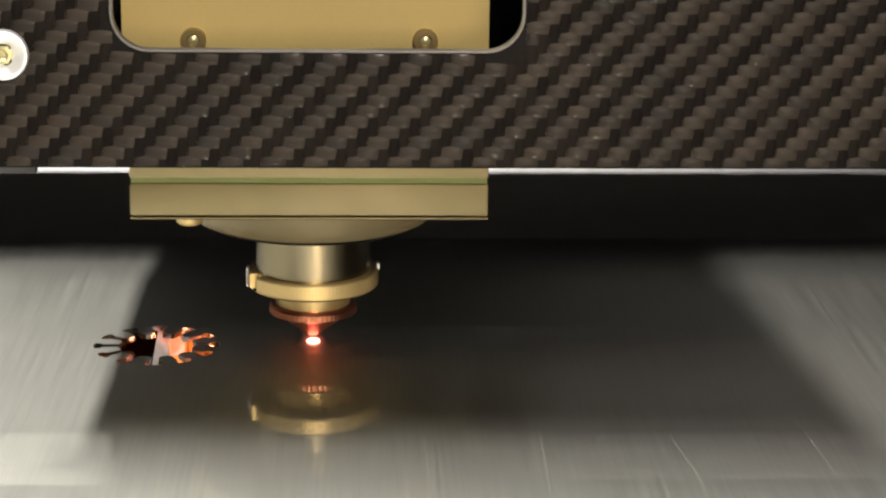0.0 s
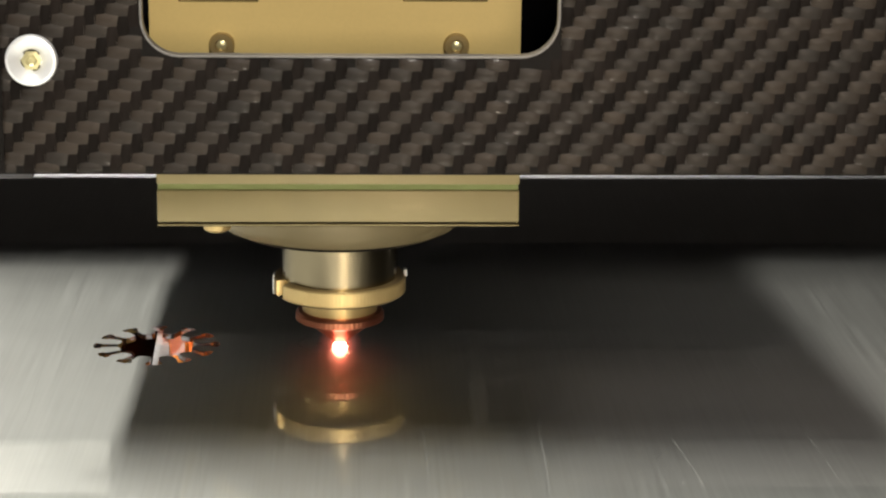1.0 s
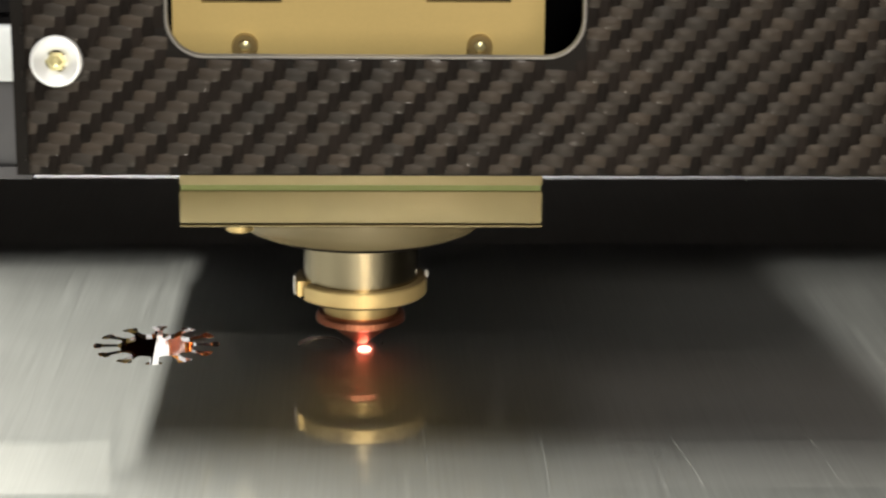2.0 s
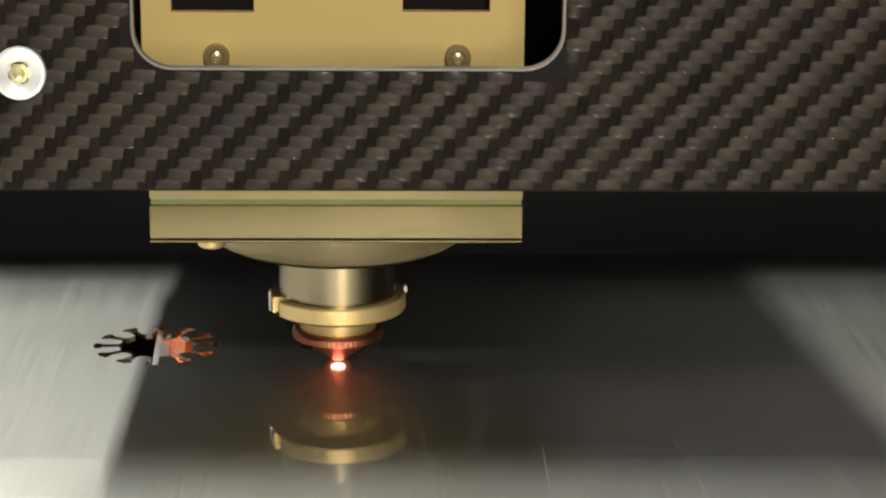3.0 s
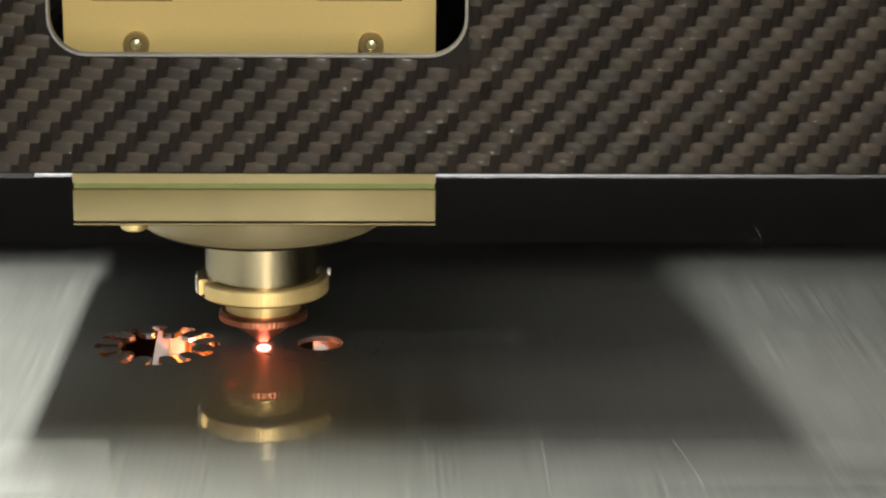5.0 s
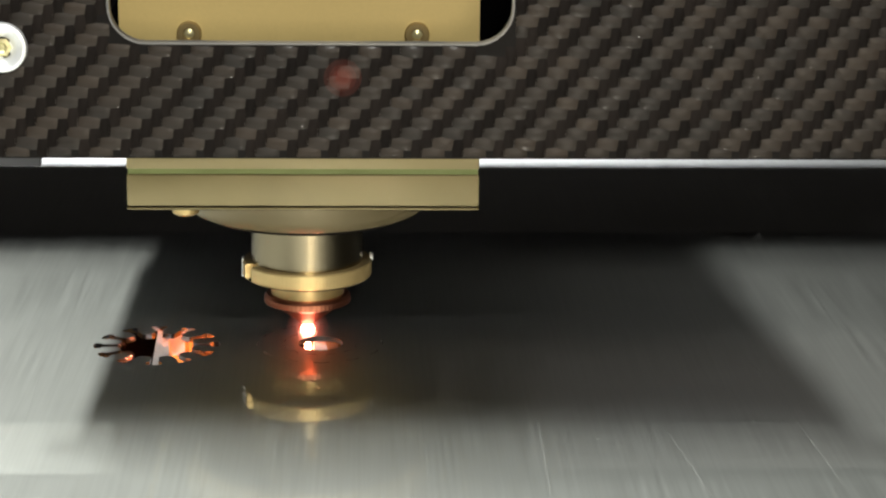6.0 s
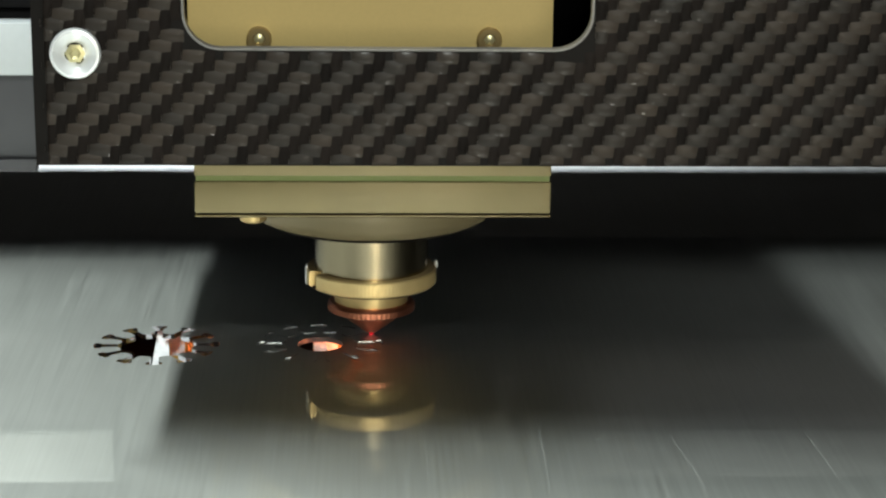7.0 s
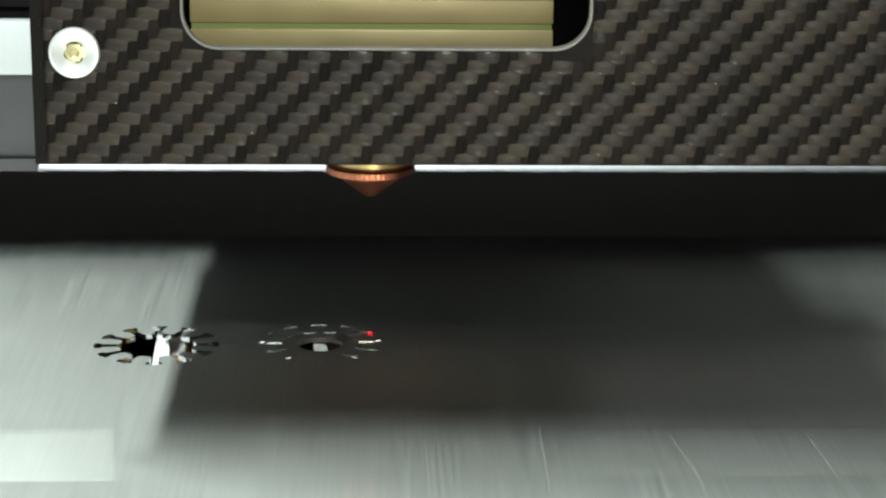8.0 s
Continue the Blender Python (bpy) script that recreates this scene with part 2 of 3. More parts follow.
def scratch(x0, y0, x1, y1, width):
    """A shallow raised burr of a scratch on the sheet."""
    bm = bmesh.new()
    n = 8
    length = math.hypot(x1 - x0, y1 - y0)
    prev = None
    for k in range(n + 1):
        u = k / n
        w = width * math.sin(math.pi * (0.05 + 0.90 * u))
        cx, cy = 0.0001 * math.sin(7 * u), length * (u - 0.5)
        row = [bm.verts.new((cx - w, cy, 0.00001)), bm.verts.new((cx, cy, 0.00001 + 0.35 * w)), bm.verts.new((cx + w, cy, 0.00001))]
        if prev:
            bm.faces.new((prev[0], prev[1], row[1], row[0]))
            bm.faces.new((prev[1], prev[2], row[2], row[1]))
        prev = row
    ob = part("scratch", bm, SCRATCH, sheet)
    ob.matrix_basis = pose((x0 + x1) / 2, (y0 + y1) / 2, 0, 0, 0, math.degrees(math.atan2(y1 - y0, x1 - x0)) - 90)
    return ob


for x0, y0, x1, y1, width in (
        (0.1526, 0.2200, 0.1523, 0.1810, 0.00014), (0.1531, 0.1260, 0.1523, 0.1057, 0.00012), (0.0510, -0.0900, 0.0496, -0.1600, 0.00007),
        (0.0861, -0.0927, 0.0921, -0.1535, 0.00006), (0.1251, -0.0782, 0.1288, -0.1499, 0.00007), (0.0174, -0.0874, 0.0181, -0.1449, 0.00005),
        (-0.0458, -0.0870, -0.0423, -0.1530, 0.00004), (-0.0958, -0.1008, -0.0981, -0.0401, 0.00005), (0.0665, -0.1092, 0.0671, -0.1108, 0.00022),
        (0.1131, -0.0958, 0.1138, -0.0968, 0.00022), (0.1216, -0.0400, 0.1238, -0.0560, 0.00012), (0.0470, -0.0560, 0.0440, -0.0580, 0.00016), (0.0405, -0.0640, 0.0412, -0.0646, 0.0002)):
    scratch(x0, y0, x1, y1, width)


def slug(name, outline, holes, label):
    ob = part(name, plate_with_holes(outline, holes, -SHEET_T, 0.0), [STEEL_SHEET, DIM_EDGE], None, smooth=0)
    return tagged(ob, label, "cut piece")


KERF = 0.00028
cut_star = slug("cut_star", star(*DISCS[1], shrink=KERF), [ring_points(*DISCS[1], 0.0072, 40)], "star-shaped grey steel piece being cut from the sheet")
fallen_star = slug("cut_star", star(*DISCS[0], shrink=KERF), [ring_points(*DISCS[0], 0.0072, 40)], "star-shaped grey steel piece fallen askew onto a slat")
fallen_star.matrix_world = pose(-0.0935, -0.0040, -0.0064, 4, 14, 12) @ pose(-DISCS[0][0], -DISCS[0][1], 0)
hub_plug = slug("cut_disc", ring_points(*DISCS[1], 0.0071, 40), [ring_points(*DISCS[1], 0.0004, 8)], "small round grey steel piece cut from the sheet")




def kerf_bead(first, count):
    """A run of the metal that the beam melts out between the sheet and the star."""
    a, b = star(*DISCS[1]), star(*DISCS[1], shrink=KERF)
    n = len(a)
    ids = [(first + k) % n for k in range(count + 1)]
    bm = bmesh.new()
    rows = [[bm.verts.new(p) for p in ((*a[i], 0.0), (*b[i], 0.0), (*b[i], -SHEET_T), (*a[i], -SHEET_T))] for i in ids]
    for p, q in zip(rows, rows[1:]):
        for i in range(4):
            bm.faces.new((p[i], p[(i + 1) % 4], q[(i + 1) % 4], q[i]))
    bm.faces.new(rows[0])
    bm.faces.new(rows[-1])
    ob = part("kerf_bead", bm, STEEL_SHEET, None, smooth=0)
    tagged(ob, "thin run of steel melted out along the cut line", "steel bead", "beads of the cut line")
    mx, my = a[ids[count // 2]]
    return ob, math.degrees(math.atan2(my - DISCS[1][1], mx - DISCS[1][0]))


BEADS = [kerf_bead(6 * k, 6) for k in range(22)]


def slat(x):
    thing = empty("support_slat", "light metal support slat with heat-tinted side under the sheet", "slat", "slats of the cutting bed")
    bm = bmesh.new()
    low, sections = -0.038, []
    for k in range(-11, 20):
        y0, y1 = 0.056 * k - 0.048, 0.056 * k + 0.002
        for y, c, w, z in ((y0 - 0.002, 0.0026, 0.0032, -0.012), (y0, 0.0026, 0.0032, -0.0032), (y1, -0.0008, 0.0017, -0.0032), (y1 + 0.002, -0.0008, 0.0017, -0.012)):
            sections.append([bm.verts.new(p) for p in ((x + c - w, y, low), (x + c - w, y, z), (x + c + w, y, z - 0.4 * w), (x + c + w + 0.0014, y, z - 0.014), (x + c + w, y, low))])
    for p, q in zip(sections, sections[1:]):
        for i in range(4):
            f = bm.faces.new((p[i], p[i + 1], q[i + 1], q[i]))
            f.material_index = 0 if i == 1 else 1
    part("toothed_strip", bm, [SLAT, SLAT_SIDE], thing, smooth=0)
    return thing


for k in range(-8, 10):
    slat(-0.0646 + 0.0510 * k)

for y in (-0.56, 0.98):
    tagged(part("bearer_bar", box(-0.9, 0.9, y, y + 0.02, -0.0748, -0.0382, 0.001), TRAY), "dark rusty steel bar that carries the slats", "bearer bar", "bearer bars of the cutting bed")

tray = part("slag_tray", box(-0.9, 0.9, -0.62, 1.1, -0.085, -0.075), TRAY)
tagged(tray, "dark rusty slag tray under the slats", "tray")

# ---- room round the machine ----
for nm, b in (("wall_back", (-4.0, 4.0, 4.5, 4.6, -0.9, 3.2)), ("wall_left", (-4.1, -4.0, -4.0, 4.6, -0.9, 3.2)), ("wall_right", (4.0, 4.1, -4.0, 4.6, -0.9, 3.2)),
              ("wall_front", (-4.0, 4.0, -4.1, -4.0, -0.9, 3.2)), ("floor", (-4.1, 4.1, -4.1, 4.6, -1.0, -0.9)), ("ceiling", (-4.1, 4.1, -4.1, 4.6, 3.2, 3.3))):
    tagged(part(nm, box(*b), WALL), "plain dark grey painted workshop surface", "wall", kind="structure")

# ---- gantry beam ----
beam = empty("gantry_beam", "silver aluminium gantry beam with a white face", "gantry beam")
bm = bmesh.new()
prof = [(0.126, 0.0673), (0.099, 0.0673)]
prof += [(0.0992, 0.0580), (0.1000, 0.0500), (0.1012, 0.0430), (0.1030, 0.0380), (0.1060, 0.0347), (0.126, 0.0345)]
rows = [[bm.verts.new((x, y, z)) for y, z in prof] for x in (-0.945, 0.945)]
for i in range(len(prof)):
    j = (i + 1) % len(prof)
    bm.faces.new((rows[0][i], rows[0][j], rows[1][j], rows[1][i]))
for r in rows:
    bm.faces.new(r)
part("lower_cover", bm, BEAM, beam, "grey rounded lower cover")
# shade under the beam is put into this part's black colour
part("underside", box(-0.945, 0.945, 0.1040, 0.262, 0.0360, 0.0905, 0.002), HOUSING, beam, "underside painted black in place of shade")
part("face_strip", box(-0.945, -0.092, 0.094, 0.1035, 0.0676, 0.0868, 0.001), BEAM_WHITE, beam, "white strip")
# white face turned grey here, which paints out its reflection in the sheet
part("face_strip", box(-0.0915, 0.945, 0.0985, 0.1035, 0.0676, 0.0868), BEAM, beam, "strip darkened to grey behind the carriage")
# added lip covers the bright sheet strip left of the carriage
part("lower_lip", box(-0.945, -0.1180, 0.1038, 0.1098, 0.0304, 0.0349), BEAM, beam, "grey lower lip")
part("upper_box", box(-0.945, 0.945, 0.0990, 0.262, 0.0908, 0.28, 0.002), HOUSING, beam, "black upper box")

for x0, x1 in ((-0.985, -0.9455), (0.9455, 0.985)):
    part("end_bracket", box(x0, x1, 0.060, 0.270, 0.0205, 0.285, 0.003), HOUSING, beam, "black end bracket on its rail")

# ---- machine bed under the tray ----
bed = empty("machine_bed", "dark painted steel machine bed under the sheet", "machine bed", at=(0, 0, -0.9))
for nm, b in (("base", (-0.915, 0.915, -0.615, 1.095, 0.0, 0.8145)), ("side_rail", (-0.985, -0.9205, -0.66, 1.14, 0.0, 0.92)), ("side_rail", (0.9205, 0.985, -0.66, 1.14, 0.0, 0.92))):
    part(nm, box(*b, 0.004), HOUSING, bed)

# ---- carriage ----
PY = -0.0937
PX0, PX1, PZ0, PZ1 = -0.0905, 0.172, 0.0791, 0.150
WX0, WX1, WZ0, WZ1, WR = -0.0506, 0.0586, 0.1108, 0.215, 0.0100
carriage = empty("carriage", "carriage with a carbon-fibre front cover and dark housing", "carriage")


def rounded(x0, x1, z0, z1, r, n=8):
    pts = []
    for cx, cz, a0 in ((x0 + r, z0 + r, 180), (x1 - r, z0 + r, 270), (x1 - r, z1 - r, 0), (x0 + r, z1 - r, 90)):
        for k in range(n + 1):
            a = radians(a0 + 90 * k / n)
            pts.append((cx + r * math.cos(a), cz + r * math.sin(a)))
    return pts


# the window is a notch, open at the top of the cover
notch = [(WX0, PZ1)] + rounded(WX0, WX1, WZ0, WZ1, WR)[:18] + [(WX1, PZ1)]
bm = plate_with_holes([(PX0, PZ0), (PX1, PZ0), (PX1, PZ1)] + notch[::-1] + [(PX0, PZ1)], [], 0.0, 0.003)
bmesh.ops.transform(bm, matrix=Matrix.Translation((0, PY + 0.003, 0)) @ Matrix.Rotation(radians(90), 4, "X"), verts=bm.verts)
cover = part("front_cover", bm, [RESIN, RIM], carriage, "dark woven carbon-fibre cover with a rounded window", smooth=0)

# milled bright lip round the window
bm = bmesh.new()
loops = [[bm.verts.new((x, y, z)) for x, z in [(WX0 - o, PZ1)] + rounded(WX0 - o, WX1 + o, WZ0 - o, WZ1 + o, WR + o)[:18] + [(WX1 + o, PZ1)]] for o, y in ((-0.0004, PY + 0.0030), (-0.0004, PY - 0.0004), (0.0002, PY - 0.0004), (0.0002, PY + 0.0002))]
for a, b in zip(loops, loops[1:]):
    for i in range(len(a) - 1):
        bm.faces.new((a[i], a[i + 1], b[i + 1], b[i]))
part("window_lip", bm, RIM, cover, "bright milled lip")

# weave: two-over-two twill of flat tows
TOW = 0.00283
bm = bmesh.new()
rnd = random.Random(4)


def hits_window(x, z, o):
    dx = max(WX0 + WR - x, x - (WX1 - WR), 0)
    dz = max(WZ0 + WR - z, z - (WZ1 - WR), 0)
    return math.hypot(dx, dz) < WR + o


def tow(x0, x1, z0, z1, lengthwise, mi):
    nu, nv = (6, 4) if lengthwise else (4, 6)
    grid = []
    tilt = rnd.uniform(-0.00005, 0.00005)
    for a in range(nu + 1):
        col = []
        for b in range(nv + 1):
            u, v = 2 * a / nu - 1, 2 * b / nv - 1
            along, across = (u, v) if lengthwise else (v, u)
            hgt = (0.00052 * (1 - abs(along) ** 3) if lengthwise else 0.00060 * (1 - along ** 2)) * (0.15 + 0.85 * (1 - across ** 2)) + tilt * across
            x, z = x0 + (x1 - x0) * a / nu, z0 + (z1 - z0) * b / nv
            if lengthwise:
                # ends round off and lean with the twill
                z += (0.5 * (z0 + z1) - z) * 0.16 * along ** 6 - 0.06 * TOW * along
            x = min(max(x, PX0 + 0.0034), PX1)
            z = min(max(z, PZ0 + 0.0004), PZ1)
            col.append(bm.verts.new((x, PY - 0.00005 - max(hgt, 0), z)))
        grid.append(col)
    for a in range(nu):
        for b in range(nv):
            f = bm.faces.new((grid[a][b], grid[a + 1][b], grid[a + 1][b + 1], grid[a][b + 1]))
            f.material_index = mi
            f.smooth = True


cols, lines = int((PX1 - PX0) / TOW) + 2, 25
for j in range(lines):
    for i in range(-2, cols):
        k = (i - j) % 4
        if k == 0:
            x, z, lw = PX0 + i * TOW, PZ0 + j * TOW, True
            wid, hei = 2 * TOW, TOW
        elif k == 3:
            x, z, lw = PX0 + i * TOW, PZ0 + j * TOW, False
            wid, hei = TOW, 2 * TOW
        else:
            continue
        ov = 0.00018
        x0, x1, z0, z1 = x - ov, x + wid + ov, z - ov, z + hei + ov
        if lw:
            x0, x1, z0, z1 = x - 0.12 * TOW, x + wid + 0.22 * TOW, z - 0.16 * TOW, z + hei + 0.16 * TOW
        cxm, czm = (x0 + x1) / 2, (z0 + z1) / 2
        if x1 < PX0 + 0.001 or x0 > PX1 - 0.001:
            continue
        if hits_window(cxm, czm, 0.0009):
            continue
        if any(hits_window(a, b, 0.0005) for a in (x0, x1, cxm) for b in (z0, z1, czm)):
            if WX0 + WR < cxm < WX1 - WR and czm < WZ0:
                z1 = min(z1, WZ0 - 0.0006)
            elif cxm < WX0 or cxm > WX1:
                x0, x1 = (x0, min(x1, WX0 - 0.0006)) if cxm < WX0 else (max(x0, WX1 + 0.0006), x1)
            else:
                continue
        tow(x0, x1, z0, z1, lw, 0 if lw else 1)
        if lw and x0 > PX0 + 0.001 and z1 - z0 > TOW:
            # a lighter sliver paints the glint where the tow dives under
            w = TOW * rnd.uniform(0.03, 0.08)
            zc, hh = czm + 0.14 * TOW, TOW * rnd.uniform(0.25, 0.42)
            q = [bm.verts.new((a, PY - b, c)) for a, b, c in ((x0 - w, 0.00010, zc - hh), (x0 + w, 0.00045, zc - hh), (x0 + w, 0.00045, zc + hh), (x0 - w, 0.00010, zc + hh))]
            bm.faces.new(q).material_index = 2
me = bpy.data.meshes.new("twill_weave")
bmesh.ops.recalc_face_normals(bm, faces=bm.faces)
bm.to_mesh(me)
bm.free()
me.materials.append(WEFT)
me.materials.append(WARP)
me.materials.append(GLINT)
weave = new("twill_weave", me)
weave.parent = cover
tagged(weave, "diagonal twill of brown-black carbon tows", kind="stuff")

# round bolt
bx, bz = -0.0790, 0.1097
bolt = part("bolt", turned_y(lathe([(0.0068, -0.0002), (0.0068, 0.0012), (0.0065, 0.0020), (0.0058, 0.0022), (0.0052, 0.0016), (0.0030, 0.0006), (0.0028, 0.0004)], 64), bx, PY, bz), CHROME, carriage, "bright chrome countersunk bolt")
part("socket", turned_y(lathe([(0.0027, 0.0005), (0.0027, 0.0012), (0.0017, 0.0014), (0.0009, 0.0008)], 6), bx, PY, bz), SOCKET, bolt, "yellowish hexagon socket")

# housing panels added behind the cover to block light and shape its shadow
for nm, b in (("side_panel", (-0.0850, -0.0820, PY + 0.004, 0.070, 0.0830, 0.2400)), ("side_panel", (0.0515, 0.0545, PY + 0.004, 0.070, 0.0830, 0.24)),
              ("baffle_rear", (-0.0850, -0.0820, 0.0705, 0.0985, 0.0912, 0.2400)), ("baffle_upper", (0.0592, 0.0855, PY + 0.0004, PY + 0.0034, 0.1505, 0.1640)), ("top_panel", (-0.0850, 0.0545, -0.0895, 0.0980, 0.2405, 0.2440)), ("baffle_panel", (0.0540, 0.0588, -0.0890, 0.066, 0.0835, 0.0865)), ("baffle_panel", (-0.0815, -0.0545, -0.0890, 0.066, 0.0835, 0.0865)), ("baffle_skirt", (-0.0580, -0.0547, -0.0880, 0.066, 0.0866, 0.1130)), ("baffle_shelf", (-0.0815, 0.0855, PY + 0.0045, -0.0488, 0.0930, 0.0950)), ("back_panel", (-0.0850, 0.0540, 0.0702, 0.0780, 0.0830, 0.24))):
    bm = box(*b)
    if nm in ("side_panel", "top_panel", "baffle_panel"):
        # the right side is set askew, wider at the front, to slant the shadow
        for v in bm.verts:
            if v.co.x > (0.058 if nm == "baffle_panel" else 0.045):
                v.co.x += 0.20 * (0.070 - v.co.y)
                # its top slopes down to the front, trimming the shadow's right edge
                if v.co.z > 0.15:
                    v.co.z = 0.177 + 0.258 * (v.co.y - PY) - (0.003 if v.co.z < 0.242 else 0)
    part(nm, bm, HOUSING, carriage, "black panel added behind the cover to block light")

# ---- cutting head ----
head = empty("laser_cutter", "champagne and brass laser cutting head with a copper nozzle", "laser head")
# copper nozzle
part("nozzle", lathe([(0.0010, 0.0026), (0.0020, 0.0026), (0.0028, 0.0032), (0.0098, 0.0088), (0.0120, 0.0097), (0.0140, 0.0105), (0.0140, 0.0124), (0.0132, 0.0132), (0.0118, 0.0134)], 120, knurl=(0.0001, 5, 6)), COPPER, head, "red copper nozzle with a knurled rim", 5)
part("nozzle_collar", lathe([(0.0110, 0.0128), (0.0118, 0.0134), (0.0120, 0.0178), (0.0118, 0.0196)], 96), BRASS, head, "pale brass collar")
ringp = lathe([(0.0150, 0.0194), (0.0203, 0.0194), (0.0208, 0.0199), (0.0208, 0.0240), (0.0204, 0.0245), (0.0170, 0.0246)], 220, knurl=(0.00004, 2, 3))
for v in list(ringp.verts):
    a = math.degrees(math.atan2(v.co.y, v.co.x)) % 360
    if 200 < a < 212 and math.hypot(v.co.x, v.co.y) > 0.0185:
        s = 0.0182 / math.hypot(v.co.x, v.co.y)
        v.co.x, v.co.y = v.co.x * s, v.co.y * s
ring_ob = part("lock_ring", ringp, BRASS, head, "knurled brass lock ring", 6)
# black disc paints the shade below the ring
part("ring_underside", lathe([(0.0122, 0.0190), (0.0198, 0.0190), (0.0200, 0.0196)], 96), DARK, ring_ob, "ring underside with its shade painted black")
part("ring_lug", box(-0.0211, -0.0202, -0.0020, 0.0022, 0.0186, 0.0250, 0.0006), CHROME, ring_ob, "small bright lug")
part("ring_lug", box(0.0200, 0.0213, 0.0000, 0.0030, 0.0236, 0.0262, 0.0006), CHROME, ring_ob, "small bright lug")
part("sensor_body", lathe([(0.0170, 0.0240), (0.0180, 0.0246), (0.0180, 0.0440)], 96), TURNED, head, "turned steel cylinder")
part("bowl", lathe([(0.0352, 0.0419), (0.0372, 0.0428), (0.0396, 0.0462), (0.0404, 0.0528)], 128), BOWL, head, "pale shallow bowl")
# lower bowl is blackened in place of shade, dimming its reflection
part("bowl_underside", lathe([(0.0150, 0.0400), (0.0270, 0.0400), (0.0330, 0.0408), (0.0366, 0.0425)], 96), DARK, head, "bowl underside with its shade painted black")
part("flange_shim", box(-0.0520, 0.0525, -0.0480, 0.0500, 0.0529, 0.0535, 0.0002), FLANGE, head, "thin lower plate")
# added black layer stands for shade beneath the flange
part("underside_shade", box(-0.0505, 0.0510, -0.0465, 0.0485, 0.0524, 0.0530), DARK, head, "black layer painting the shade under the flange")
part("shim_gap", box(-0.0512, 0.0517, -0.0472, 0.0492, 0.0533, 0.0542), DARK, head, "dark joint")
part("flange_block", box(-0.0520, 0.0525, -0.0480, 0.0500, 0.0540, 0.0636, 0.0005), FLANGE, head, "pale brass-coloured block")
part("flange_seal", box(-0.0516, 0.0521, -0.0474, 0.0496, 0.0634, 0.0655), GREEN, head, "olive green seal")
part("flange_top", box(-0.0520, 0.0525, -0.0480, 0.0500, 0.0653, 0.0722, 0.0004), FLANGE, head, "upper flange plate")
part("flange_boss", lathe([(0.0030, 0.0500), (0.0040, 0.0507), (0.0042, 0.0526)], 32, (-0.0352, -0.0420)), BRASS, head, "small pale screw boss")
part("neck", lathe([(0.0335, 0.0722), (0.0335, 0.0885)], 96), TURNED, head, "steel neck")

# gold cover block with two recessed slots
bm = plate_with_holes([(-0.0530, 0.0880), (0.0520, 0.0880), (0.0520, 0.2300), (-0.0530, 0.2300)],
                      [[(-0.0448, 0.1178), (-0.0222, 0.1178), (-0.0222, 0.1500), (-0.0448, 0.1500)], [(0.0184, 0.1182), (0.0424, 0.1182), (0.0424, 0.1500), (0.0184, 0.1500)]], 0.0, 0.004)
bmesh.ops.transform(bm, matrix=Matrix.Translation((0, -0.0430, 0)) @ Matrix.Rotation(radians(90), 4, "X"), verts=bm.verts)
gold = part("cover_block", bm, [GOLD, GOLD], head, "champagne gold cover with two dark slots", smooth=0)
part("block_body", box(-0.0528, 0.0518, -0.0385, 0.0480, 0.0882, 0.2298), DARK, head, "dark inner body")
for x in (-0.0326, 0.0337):
    s = part("screw", turned_y(lathe([(0.0036, -0.0002), (0.0036, 0.0018), (0.0033, 0.0023), (0.0019, 0.0023), (0.0017, 0.0012)], 48), x, -0.0470, 0.1058), SCREW, gold, "yellowed socket screw")
    part("socket", turned_y(lathe([(0.0016, 0.0010), (0.0016, 0.0014), (0.0007, 0.0019)], 6), x, -0.0470, 0.1058), SOCKET, s, "bright hexagon socket")

# ---- light of the cut ----
plasma = empty("cutting_flash", "white-hot glowing spot of the laser cut", "cutting flash")
part("core", lathe([(0.0012, -0.0003), (0.0021, 0.0001), (0.0021, 0.0004), (0.0015, 0.0008), (0.0005, 0.0010)], 24), PLASMA, plasma, "white-hot core")
part("molten_jet", lathe([(0.0060, -0.0740), (0.0030, -0.0715), (0.0016, -0.0660), (0.0013, -0.0400), (0.0012, -0.0200), (0.0011, -0.0060), (0.0004, -0.0020)], 16), JET, plasma, "orange-hot molten jet under the sheet")


def halo_shell(r, z, squash, material, parent):
    part("halo_shell", lathe([(r * math.sin(radians(a)) + 0.0001, z + squash * r * math.cos(radians(a))) for a in range(175, 0, -10)], 32), material, parent, "thin shell of the painted red halo")


# halo of the cut painted with shells of falling strength
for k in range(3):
    halo_shell(0.0025 * 1.24 ** k, 0.0004, 0.62, HALO[k + 1], plasma)
flare = empty("cutting_flare", "bright orange flare at the cut", "cutting flare")
part("core", lathe([(0.0014, -0.0004), (0.0022, 0.0), (0.0024, 0.0008), (0.0019, 0.0018), (0.0015, 0.0024), (0.0010, 0.0026)], 24), FLARE, flare, "white-hot core")
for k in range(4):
    halo_shell(0.0030 * 1.30 ** k, 0.0018, 0.80, HALO[k], flare)
pointer = part("laser_dot", lathe([(0.0006, 0.0001), (0.0007, 0.0002), (0.0004, 0.0003)], 16), DOT)
tagged(pointer, "tiny red pointer dot on the sheet", "laser dot")


